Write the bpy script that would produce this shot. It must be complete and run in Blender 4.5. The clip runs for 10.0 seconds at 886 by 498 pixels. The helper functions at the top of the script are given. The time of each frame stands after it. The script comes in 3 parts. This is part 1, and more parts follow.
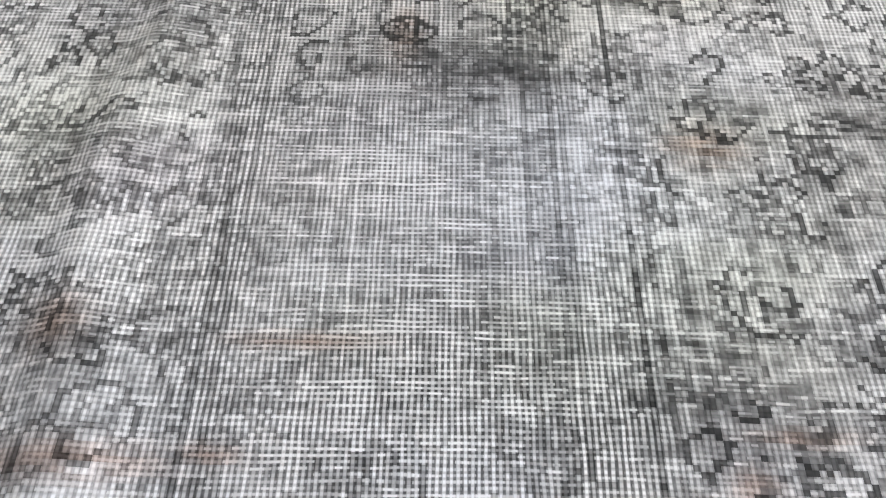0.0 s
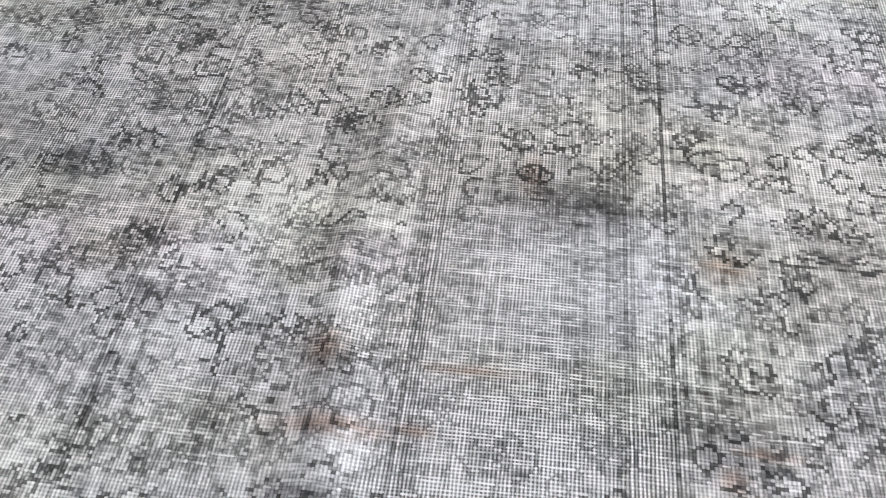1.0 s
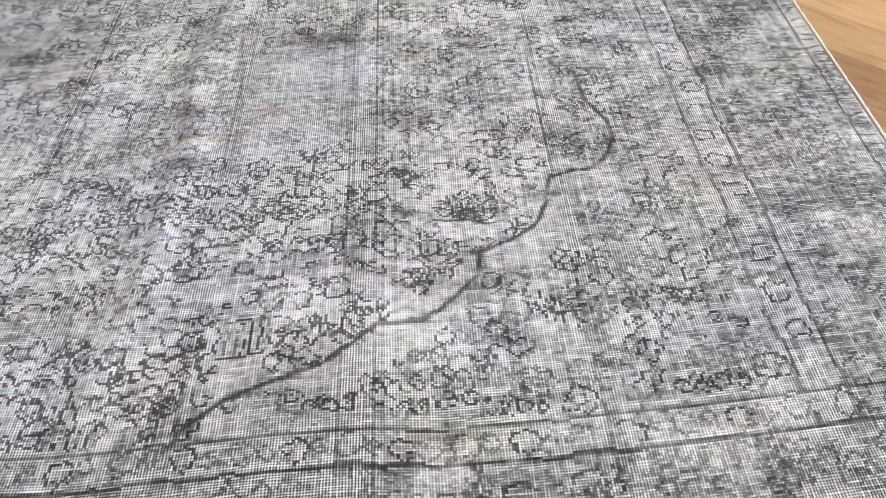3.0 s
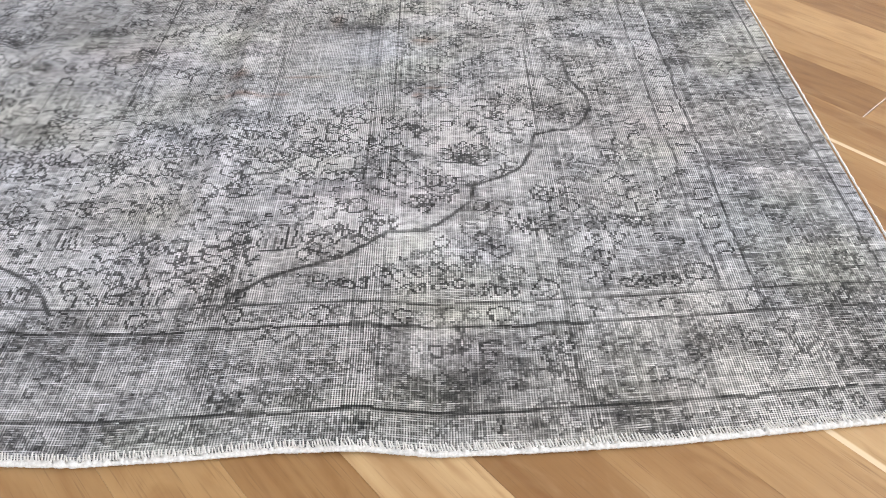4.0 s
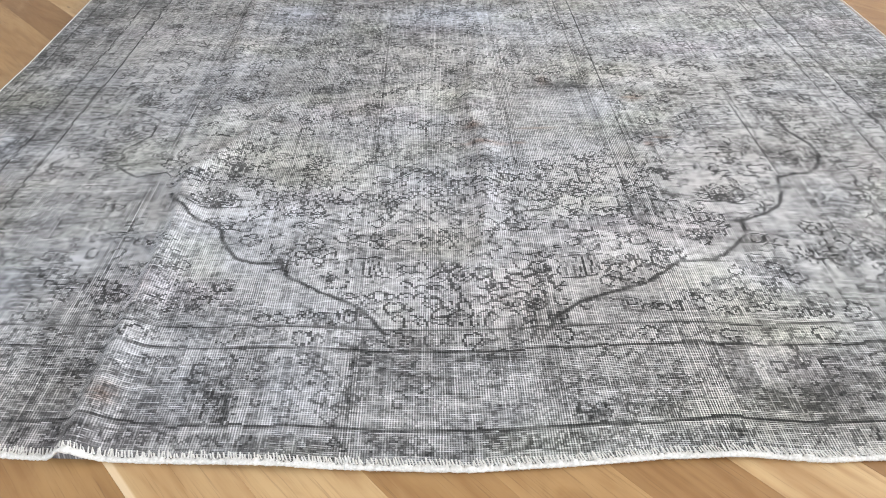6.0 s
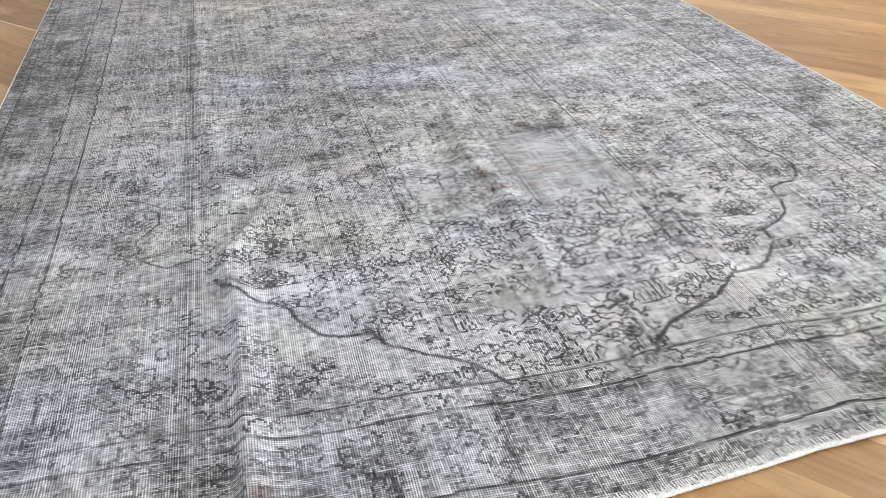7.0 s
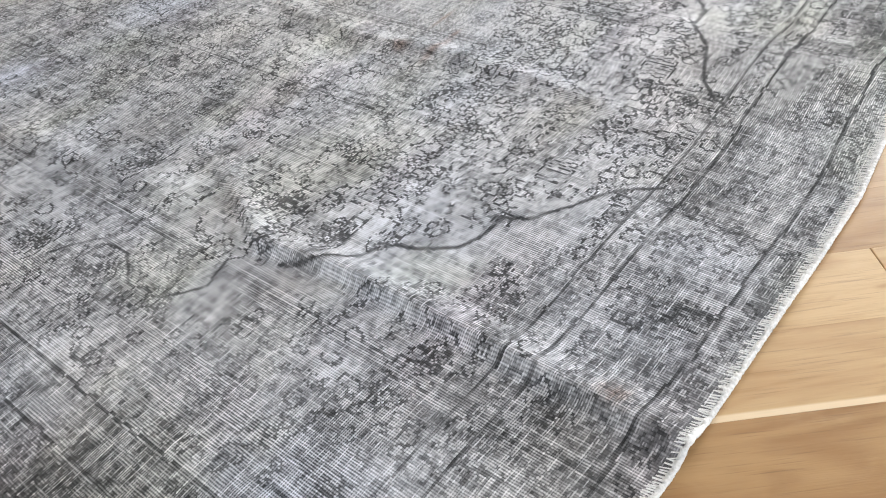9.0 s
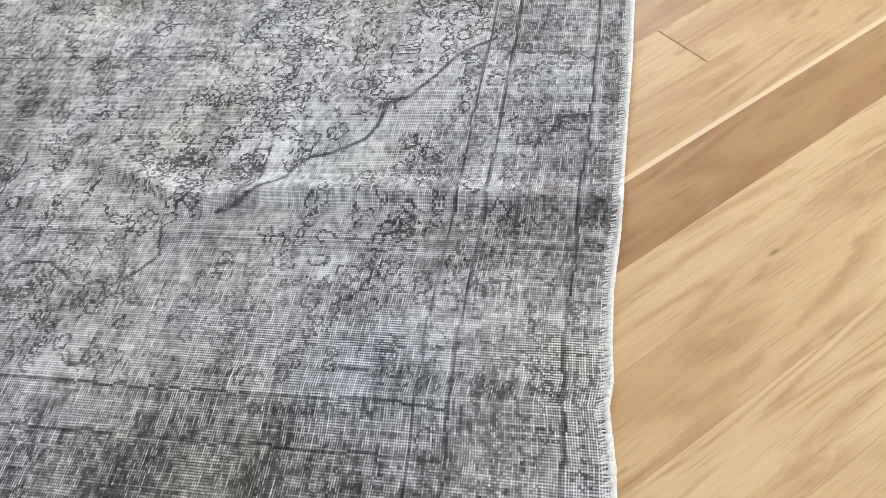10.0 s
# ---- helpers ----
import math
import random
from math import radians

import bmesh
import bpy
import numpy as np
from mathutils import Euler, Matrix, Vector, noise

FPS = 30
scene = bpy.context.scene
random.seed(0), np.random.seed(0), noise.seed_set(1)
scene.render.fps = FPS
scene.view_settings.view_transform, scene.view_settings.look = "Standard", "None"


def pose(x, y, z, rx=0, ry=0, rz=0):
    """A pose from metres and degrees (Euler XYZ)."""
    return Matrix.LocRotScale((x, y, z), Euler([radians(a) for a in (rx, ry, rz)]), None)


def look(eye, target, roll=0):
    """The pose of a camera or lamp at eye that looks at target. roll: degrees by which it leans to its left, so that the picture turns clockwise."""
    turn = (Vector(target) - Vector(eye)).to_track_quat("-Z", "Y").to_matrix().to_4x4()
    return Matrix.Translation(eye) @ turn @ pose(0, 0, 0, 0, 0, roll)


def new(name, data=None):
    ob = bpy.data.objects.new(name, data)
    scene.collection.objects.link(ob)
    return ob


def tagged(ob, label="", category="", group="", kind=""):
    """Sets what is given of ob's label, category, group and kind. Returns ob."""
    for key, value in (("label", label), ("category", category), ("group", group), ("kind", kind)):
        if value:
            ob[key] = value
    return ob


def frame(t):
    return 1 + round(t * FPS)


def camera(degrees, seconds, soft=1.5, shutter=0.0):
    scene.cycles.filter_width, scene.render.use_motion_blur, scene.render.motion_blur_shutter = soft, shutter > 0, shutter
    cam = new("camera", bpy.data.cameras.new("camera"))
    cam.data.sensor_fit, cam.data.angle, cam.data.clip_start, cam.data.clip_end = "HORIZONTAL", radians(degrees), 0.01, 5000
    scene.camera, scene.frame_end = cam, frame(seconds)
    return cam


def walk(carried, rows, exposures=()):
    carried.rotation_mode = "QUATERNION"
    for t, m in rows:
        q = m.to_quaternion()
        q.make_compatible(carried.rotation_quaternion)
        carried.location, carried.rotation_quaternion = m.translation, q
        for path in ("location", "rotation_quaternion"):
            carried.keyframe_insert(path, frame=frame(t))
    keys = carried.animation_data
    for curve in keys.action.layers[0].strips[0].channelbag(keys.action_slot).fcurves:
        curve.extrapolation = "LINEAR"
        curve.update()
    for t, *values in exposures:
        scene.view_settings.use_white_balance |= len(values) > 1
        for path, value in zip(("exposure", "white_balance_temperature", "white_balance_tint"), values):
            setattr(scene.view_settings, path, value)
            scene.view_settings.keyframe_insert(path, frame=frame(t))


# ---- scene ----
cam = camera(60.8, 10.0, soft=1.0)
PATH = [
    (0, (0.004, -0.008, 0.468), (0.013, 1.051, -1.228), 1.6),
    (0.5, (-0.021, -0.025, 0.657), (-0.1, 1.105, -0.991), -0.0),
    (1, (-0.052, -0.175, 0.778), (-0.226, 0.973, -0.85), -1.6),
    (1.5, (-0.044, -0.435, 0.914), (-0.258, 0.839, -0.614), -3.1),
    (2, (0.058, -0.675, 0.967), (-0.038, 0.692, -0.49), -1.7),
    (2.5, (0.182, -0.899, 0.943), (0.127, 0.472, -0.512), -2.9),
    (3, (0.243, -1.107, 0.948), (0.267, 0.26, -0.512), -2.9),
    (3.2, (0.234, -1.208, 0.948), (0.276, 0.16, -0.51), -2.1),
    (4.3, (0.26, -1.533, 1.034), (0.236, -0.053, -0.31), -0.7),
    (4.5, (0.242, -1.572, 1.039), (0.207, -0.067, -0.278), -0.5),
    (5, (0.081, -1.675, 1.032), (0.035, -0.127, -0.233), 0.2),
    (5.5, (-0.111, -1.7, 1.007), (-0.151, -0.119, -0.217), 0.6),
    (6, (-0.347, -1.589, 0.956), (-0.333, 0.011, -0.245), -0.6),
    (6.2, (-0.442, -1.569, 0.958), (-0.361, 0.04, -0.227), -0.5),
    (7.3, (-0.967, -1.494, 0.979), (-0.444, 0.103, -0.107), -1.5),
    (7.5, (-1.057, -1.431, 0.974), (-0.489, 0.14, -0.127), -2.2),
    (8, (-1.26, -1.312, 0.959), (-0.531, 0.141, -0.205), -2.9),
    (8.5, (-1.44, -1.198, 0.972), (-0.549, 0.089, -0.274), -4.7),
    (9, (-1.493, -0.995, 0.922), (-0.432, 0.007, -0.445), -9.0),
    (9.5, (-1.612, -0.877, 0.975), (-0.401, -0.252, -0.489), -11.1),
    (10, (-1.828, -0.76, 1.039), (-0.629, -0.425, -0.525), -10.4),
]
walk(cam, [(t, look(eye, target, roll)) for t, eye, target, roll in PATH],
     exposures=[(0, 0.46, 6500, 10), (0.5, 0.54, 6500, 10), (1, 0.55, 6500, 11), (2, 0.57, 6500, 13), (3.2, 0.55, 6500, 13), (4.3, 0.41, 6500, 12), (5, 0.42, 6500, 10), (6, 0.54, 6500, 10), (7.5, 0.59, 6500, 10), (10, 0.52, 6500, 10)])

# ---- world and light ----
world = bpy.data.worlds.new("sky")
scene.world = world
world.use_nodes = True
sky = world.node_tree.nodes.new("ShaderNodeTexSky")
sky.sky_type, sky.sun_disc = "NISHITA", False
sky.sun_elevation, sky.sun_rotation = radians(40), radians(120)
world.node_tree.links.new(sky.outputs[0], world.node_tree.nodes["Background"].inputs[0])
world.node_tree.nodes["Background"].inputs[1].default_value = 0.1

ROOM = (-4.2, 5.2, -3.4, 4.4)       # west, east, south, north faces of the walls
ROOM_H = 2.7


def area_lamp(name, eye, target, width, height, watts, colour):
    data = bpy.data.lights.new(name, "AREA")
    data.shape, data.size, data.size_y, data.energy, data.color = "RECTANGLE", width, height, watts, colour
    ob = new(name, data)
    ob.matrix_world = look(eye, target)
    return ob


# east stands for an unseen window; south and west are added fill
area_lamp("window_light_east", (5.26, 0.2, 1.45), (0, 0.2, 1.3), 3.2, 2.0, 270, (0.90, 0.96, 1.0))
area_lamp("window_light_south", (-1.0, -3.46, 1.45), (-1.0, 0, 1.35), 2.4, 2.0, 42, (0.90, 0.96, 1.0))
area_lamp("window_light_west", (-4.26, 0.2, 1.45), (0, 0.2, 1.35), 3.2, 2.0, 22, (0.90, 0.96, 1.0))


# ---- materials ----
class Nodes:
    """Short hand for a material's node tree."""

    def __init__(self, name):
        self.mat = bpy.data.materials.new(name)
        self.mat.use_nodes = True
        self.tree = self.mat.node_tree
        self.bsdf = self.tree.nodes["Principled BSDF"]

    def put(self, socket, value):
        if isinstance(value, bpy.types.NodeSocket):
            self.tree.links.new(value, socket)
        else:
            socket.default_value = value

    def math(self, op, a, b=0.0, c=0.0):
        n = self.tree.nodes.new("ShaderNodeMath")
        n.operation = op
        for k, value in enumerate((a, b, c)):
            self.put(n.inputs[k], value)
        return n.outputs[0]

    def mix(self, f, a, b, blend="MIX"):
        n = self.tree.nodes.new("ShaderNodeMix")
        n.data_type, n.blend_type = "RGBA", blend
        self.put(n.inputs[0], f), self.put(n.inputs[6], a), self.put(n.inputs[7], b)
        return n.outputs[2]

    def smooth(self, x, low, high):
        n = self.tree.nodes.new("ShaderNodeMapRange")
        n.interpolation_type = "SMOOTHSTEP"
        for k, value in enumerate((x, low, high)):
            self.put(n.inputs[k], value)
        return n.outputs[0]

    def noise(self, vector, scale, detail=3.0, rough=0.5, distortion=0.0):
        n = self.tree.nodes.new("ShaderNodeTexNoise")
        self.put(n.inputs["Vector"], vector)
        for key, value in (("Scale", scale), ("Detail", detail), ("Roughness", rough), ("Distortion", distortion)):
            self.put(n.inputs[key], value)
        return n.outputs[0]

    def mapping(self, vector, scale=(1, 1, 1), location=(0, 0, 0)):
        n = self.tree.nodes.new("ShaderNodeMapping")
        self.put(n.inputs["Vector"], vector)
        self.put(n.inputs["Location"], location)
        self.put(n.inputs["Scale"], scale)
        return n.outputs[0]

    def coords(self, which):
        return self.tree.nodes.new("ShaderNodeTexCoord").outputs[which]

    def attribute(self, name):
        n = self.tree.nodes.new("ShaderNodeAttribute")
        n.attribute_name = name
        return n.outputs["Color"]

    def split(self, colour):
        n = self.tree.nodes.new("ShaderNodeSeparateXYZ")
        self.put(n.inputs[0], colour)
        return n.outputs

    def ramp(self, f, *stops):
        n = self.tree.nodes.new("ShaderNodeValToRGB")
        e = n.color_ramp.elements
        while len(e) < len(stops):
            e.new(0.5)
        for k, (at, colour) in enumerate(stops):
            e[k].position, e[k].color = at, (*colour, 1)
        self.put(n.inputs[0], f)
        return n.outputs[0]

    def bump(self, height, distance, strength=1.0):
        n = self.tree.nodes.new("ShaderNodeBump")
        self.put(n.inputs["Height"], height)
        n.inputs["Distance"].default_value, n.inputs["Strength"].default_value = distance, strength
        self.put(self.bsdf.inputs["Normal"], n.outputs[0])

    def done(self, colour, roughness, specular=0.3):
        self.put(self.bsdf.inputs["Base Color"], colour)
        self.put(self.bsdf.inputs["Roughness"], roughness)
        self.bsdf.inputs["Specular IOR Level"].default_value = specular
        return self.mat


def woven_material():
    """Worn knotted weave: pale cotton warps and wefts over clipped, dyed wool. One unit of the UV map is one knot."""
    n = Nodes("worn_woven_wool")
    u, v, _ = n.split(n.coords("UV"))
    pile, warp, weft = n.split(n.attribute("chart"))
    tint = n.attribute("tint")
    waver = n.noise(n.mapping(n.coords("UV"), (0.3, 0.09, 1)), 1.0, 1.0)
    sag = n.noise(n.mapping(n.coords("UV"), (0.09, 0.3, 1), (40, 7, 0)), 1.0, 1.0)
    fu = n.math("FRACT", n.math("ADD", u, n.math("MULTIPLY_ADD", waver, 0.7, -0.35)))
    fv = n.math("FRACT", n.math("ADD", v, n.math("MULTIPLY_ADD", sag, 0.9, -0.45)))
    du = n.math("ABSOLUTE", n.math("SUBTRACT", fu, 0.5))
    dv = n.math("ABSOLUTE", n.math("SUBTRACT", fv, 0.5))
    across = n.smooth(du, 0.37, 0.12)
    along = n.smooth(dv, 0.34, 0.10)
    bead = n.math("MULTIPLY_ADD", n.smooth(dv, 0.46, 0.12), 0.42, 0.58)
    threads = n.math("MAXIMUM", n.math("MULTIPLY", n.math("MULTIPLY", across, bead), warp), n.math("MULTIPLY", along, weft))
    fuzz = n.noise(n.mapping(n.coords("UV"), (0.9, 1.3, 1)), 1.0, 0.0)
    lint = n.noise(n.mapping(n.coords("UV"), (1.1, 1.2, 1), (11, 3, 0)), 1.0, 0.0)
    threads = n.math("MULTIPLY", threads, n.smooth(lint, -0.2, 0.40))
    wool = n.mix(1.0, tint, pile, "MULTIPLY")
    wool = n.mix(1.0, wool, n.ramp(fuzz, (0.25, (0.72, 0.72, 0.72)), (0.75, (1.22, 1.22, 1.22))), "MULTIPLY")
    cotton = n.mix(0.7, (0.79, 0.79, 0.79, 1), tint, "MULTIPLY")
    colour = n.mix(threads, wool, cotton)
    mat = n.done(colour, 0.9, 0.15)
    n.bsdf.inputs["Sheen Weight"].default_value = 0.08
    return mat


def oak_material():
    """Oiled oak boards; x runs along the board."""
    n = Nodes("oiled_oak")
    info = n.tree.nodes.new("ShaderNodeObjectInfo")
    rnd = info.outputs["Random"]
    shift = n.tree.nodes.new("ShaderNodeCombineXYZ")
    n.put(shift.inputs[0], n.math("MULTIPLY", rnd, 31.0))
    n.put(shift.inputs[1], n.math("MULTIPLY", rnd, 17.0))
    n.put(shift.inputs[2], n.math("MULTIPLY", rnd, 53.0))
    at = n.mapping(n.coords("Object"), (1, 1, 1), shift.outputs[0])
    rings = n.noise(n.mapping(at, (1.0, 6.0, 1)), 1.0, 1.5, 0.4, 0.6)
    bands = n.math("FRACT", n.math("MULTIPLY", rings, 11.0))
    bands = n.smooth(n.math("ABSOLUTE", n.math("SUBTRACT", bands, 0.5)), 0.12, 0.5)
    fine = n.noise(n.mapping(at, (14.0, 150.0, 1)), 1.0, 3.0, 0.6)
    streaks = n.noise(n.mapping(at, (4.5, 24.0, 1)), 1.0, 3.0, 0.6, 0.3)
    broad = n.noise(n.mapping(at, (1.1, 7.0, 1)), 1.0, 3.0, 0.5)
    blotch = n.noise(n.mapping(at, (4.0, 11.0, 1)), 1.0, 4.0, 0.6, 0.8)
    pores = n.noise(n.mapping(at, (10.0, 330.0, 1)), 1.0, 2.0)
    tone, sap, _ = n.split(info.outputs["Color"])
    base = n.ramp(tone, (0.0, (0.265, 0.138, 0.050)), (0.3, (0.36, 0.203, 0.082)), (0.65, (0.485, 0.303, 0.137)), (1.0, (0.665, 0.478, 0.270)))
    deep = n.mix(1.0, base, (0.62, 0.50, 0.38, 1), "MULTIPLY")
    pale = n.mix(0.45, base, (0.74, 0.56, 0.35, 1))
    colour = n.mix(n.math("MULTIPLY", n.smooth(broad, 0.42, 0.66), 0.5), base, deep)
    colour = n.mix(n.math("MULTIPLY", n.smooth(streaks, 0.5, 0.72), 0.15), colour, deep)
    colour = n.mix(n.math("MULTIPLY", n.smooth(streaks, 0.46, 0.28), 0.12), colour, pale)
    colour = n.mix(n.math("MULTIPLY", n.math("MULTIPLY", bands, n.smooth(blotch, 0.36, 0.56)), 0.62), colour, deep)
    colour = n.mix(n.math("MULTIPLY", n.smooth(fine, 0.42, 0.75), 0.22), colour, deep)
    colour = n.mix(n.math("MULTIPLY", n.smooth(blotch, 0.55, 0.75), 0.3), colour, pale)
    colour = n.mix(n.math("MULTIPLY", n.smooth(pores, 0.56, 0.8), 0.4), colour, (0.12, 0.06, 0.025, 1))
    edge = n.split(n.coords("Object"))[1]
    colour = n.mix(n.math("MULTIPLY", n.smooth(edge, -0.058, -0.063), sap), colour, (0.78, 0.62, 0.42, 1))
    knots = n.tree.nodes.new("ShaderNodeTexVoronoi")
    n.put(knots.inputs["Vector"], n.mapping(at, (1.6, 5.0, 1)))
    knots.inputs["Scale"].default_value = 1.6
    colour = n.mix(n.math("MULTIPLY", n.smooth(knots.outputs["Distance"], 0.055, 0.02), 0.75), colour, (0.12, 0.06, 0.025, 1))
    n.bump(n.math("ADD", fine, n.math("MULTIPLY", pores, -0.6)), 0.0004, 0.5)
    return n.done(colour, n.math("MULTIPLY_ADD", fine, 0.18, 0.32), 0.5)


def thread_material():
    n = Nodes("white_cotton_thread")
    f = n.noise(n.mapping(n.coords("Object"), (1, 1, 1)), 260.0, 3.0)
    n.bump(f, 0.001)
    return n.done(n.ramp(f, (0.3, (0.64, 0.63, 0.615)), (0.7, (0.87, 0.865, 0.855))), 0.9, 0.1)


def plaster_material(name, colour):
    n = Nodes(name)
    f = n.noise(n.coords("Object"), 60.0, 4.0)
    n.bump(f, 0.001, 0.3)
    return n.done(n.ramp(f, (0.3, [0.95 * c for c in colour]), (0.7, colour)), 0.85, 0.2)


def plain_material(name, colour, roughness):
    n = Nodes(name)
    f = n.noise(n.coords("Object"), 35.0, 4.0)
    return n.done(n.ramp(f, (0.3, [0.88 * c for c in colour]), (0.7, colour)), roughness)


WOVEN, OAK, THREAD = woven_material(), oak_material(), thread_material()
PLASTER, CEILING = plaster_material("white_wall_paint", (0.78, 0.77, 0.75)), plaster_material("white_ceiling_paint", (0.82, 0.82, 0.81))
SUBFLOOR, PAINTED = plain_material("dark_underlay", (0.06, 0.045, 0.03), 0.9), plain_material("white_gloss_paint", (0.78, 0.78, 0.76), 0.45)


# ---- building helpers ----
def mesh_of(name, verts, faces, material, smooth=False):
    me = bpy.data.meshes.new(name)
    me.from_pydata(verts, [], faces)
    me.materials.append(material)
    if smooth:
        me.shade_smooth()
    return me


def box(bm, x0, x1, y0, y1, z0, z1):
    m = Matrix.LocRotScale(((x0 + x1) / 2, (y0 + y1) / 2, (z0 + z1) / 2), None, (x1 - x0, y1 - y0, z1 - z0))
    bmesh.ops.create_cube(bm, size=1, matrix=m)


def part(name, bm, material, parent=None, label=""):
    me = bpy.data.meshes.new(name)
    bm.to_mesh(me)
    bm.free()
    me.materials.append(material)
    ob = new(name, me)
    ob.parent = parent
    return tagged(ob, label)


# ---- room ----
WEST, EAST, SOUTH, NORTH = ROOM
T = 0.2


def wall_with_opening(name, along, lo, hi, face, outward, opening, label):
    """A wall along x or y from lo to hi; opening is (from, to, sill, head) or None."""
    bm = bmesh.new()
    pieces = [(lo, hi, 0, ROOM_H)]
    if opening:
        a, b, c, d = opening
        pieces = [(lo, a, 0, ROOM_H), (b, hi, 0, ROOM_H), (a, b, 0, c), (a, b, d, ROOM_H)]
    f0, f1 = sorted((face, face + outward * T))
    for p, q, z0, z1 in pieces:
        if along == "x":
            box(bm, p, q, f0, f1, z0, z1)
        else:
            box(bm, f0, f1, p, q, z0, z1)
    return tagged(part(name, bm, PLASTER), label, "wall", kind="structure")


# unseen walls; their openings are added so the area lamps can shine in
wall_with_opening("wall_north", "x", WEST - T, EAST + T, NORTH, 1, None, "plain white painted wall")
wall_with_opening("wall_south", "x", WEST - T, EAST + T, SOUTH, -1, (-2.2, 0.2, 0.45, 2.45), "plain white painted wall with an added opening for light")
wall_with_opening("wall_east", "y", SOUTH, NORTH, EAST, 1, (-1.4, 1.8, 0.45, 2.45), "plain white painted wall with an added opening for light")
wall_with_opening("wall_west", "y", SOUTH, NORTH, WEST, -1, (-1.4, 1.8, 0.45, 2.45), "plain white painted wall with an added opening for light")
bm = bmesh.new()
box(bm, WEST - T, EAST + T, SOUTH - T, NORTH + T, ROOM_H, ROOM_H + T)
tagged(part("ceiling", bm, CEILING), "plain white painted ceiling", "ceiling", kind="structure")
bm = bmesh.new()
box(bm, WEST - T, EAST + T, SOUTH - T, NORTH + T, -0.2, -0.0155)
floor = tagged(part("floor", bm, SUBFLOOR), "oiled oak plank floor laid on the diagonal", "floor", kind="structure")


def clip(poly, axis, limit, keep_above):
    """A convex polygon cut by a line x or y = limit."""
    out = []
    for k, p in enumerate(poly):
        q = poly[k - 1]
        inside_p, inside_q = (p[axis] >= limit) == keep_above, (q[axis] >= limit) == keep_above
        if inside_p != inside_q:
            f = (limit - q[axis]) / (p[axis] - q[axis])
            out.append(q + (p - q) * f)
        if inside_p:
            out.append(p)
    return out


BOARD, BOARD_LONG, LAY = 0.1425, 2.2, radians(-48.6)
ALONG, ACROSS = Vector((math.cos(LAY), math.sin(LAY))), Vector((-math.sin(LAY), math.cos(LAY)))


def board_mesh(poly):
    """A board with its top arris eased, from its outline in its own axes."""
    centre = sum(poly, Vector((0, 0))) / len(poly)
    n, verts = len(poly), []
    for inset, z in ((0.0004, -0.015), (0.0004, -0.0012), (0.0016, 0.0)):
        for p in poly:
            d = centre - p
            verts.append((*(p + d.normalized() * inset * 1.4), z))
    faces = [list(range(2 * n, 3 * n))]
    for ring in (0, 1):
        for k in range(n):
            a, b = ring * n + k, ring * n + (k + 1) % n
            faces.append((a, b, b + n, a + n))
    return mesh_of("board", verts, faces, OAK)


TONES = {-13: 0.9, -12: 0.97, -11: 0.9, -10: 0.93, -9: 0.45, -8: 0.83, -7: 0.82, -6: 0.52, -5: 0.55, -4: 0.25, -3: 0.85, -2: 0.25, -1: 0.35, 0: 0.6, 12: 0.1}


def lay_boards():
    rng = random.Random(5)
    turn = Matrix.Rotation(LAY, 4, "Z")
    for k in range(-44, 60):
        s0 = -0.073 + BOARD * k
        start = rng.uniform(0, BOARD_LONG)
        if k == -7:
            start = 0.42
        elif -14 <= k <= -8:
            start = -0.95 - 0.05 * (k % 3)
        elif -6 <= k <= 1:
            start = -0.7 - 0.06 * (k % 3)
        elif k == 12:
            start = -0.09
        u = start - BOARD_LONG * 5
        while u < BOARD_LONG * 5:
            u1 = u + BOARD_LONG
            poly = [ALONG * a + ACROSS * b for a, b in ((u, s0), (u1, s0), (u1, s0 + BOARD), (u, s0 + BOARD))]
            for axis, limit, above in ((0, WEST, True), (0, EAST, False), (1, SOUTH, True), (1, NORTH, False)):
                poly = clip(poly, axis, limit, above) if poly else poly
            if len(poly) > 2:
                mid = sum(poly, Vector((0, 0))) / len(poly)
                local = [Vector(((p - mid).dot(ALONG), (p - mid).dot(ACROSS))) for p in poly]
                ob = new("plank", board_mesh(local))
                ob.matrix_world = Matrix.Translation((mid.x, mid.y, 0)) @ turn
                ob.parent = floor
                tone = TONES.get(k, rng.random() * (0.55 if k > 1 else 0.9))
                ob.color = (tone, 0.8 if k in (-8, 1, 6) else 0.0, 0.0, 1)
            u = u1


# ---- the rug ----
KNOT_U, KNOT_V = 0.0043, 0.0040
HALF, XC, Y0, Y1 = 1.365, -0.24, -0.86, 3.3
NU, NV = int(2 * HALF / KNOT_U), int((Y1 - Y0) / KNOT_V)
EDGE_X = (-1.6, -1.39, -1.30, -1.26, -1.2, -1.1, -0.98, -0.71, -0.5, -0.3, -0.127, 0.0, 0.137, 0.24, 0.4, 0.6, 0.95, 1.13)
EDGE_Y = (0.03, 0.034, 0.043, 0.036, 0.038, 0.035, 0.022, 0.006, -0.008, -0.017, -0.008, 0.002, 0.001, -0.010, -0.005, 0.005, 0.036, 0.04)


def ridge(x, y, line, height, width, skew=0.0):
    """A soft fold along a line of (y, x, strength) points."""
    ys, xs, fs = zip(*line)
    d = x - np.interp(y, ys, xs)
    d = d / np.where(d < 0, width * (1 - skew), width * (1 + skew))
    return height * np.interp(y, ys, fs) * np.exp(-d * d)


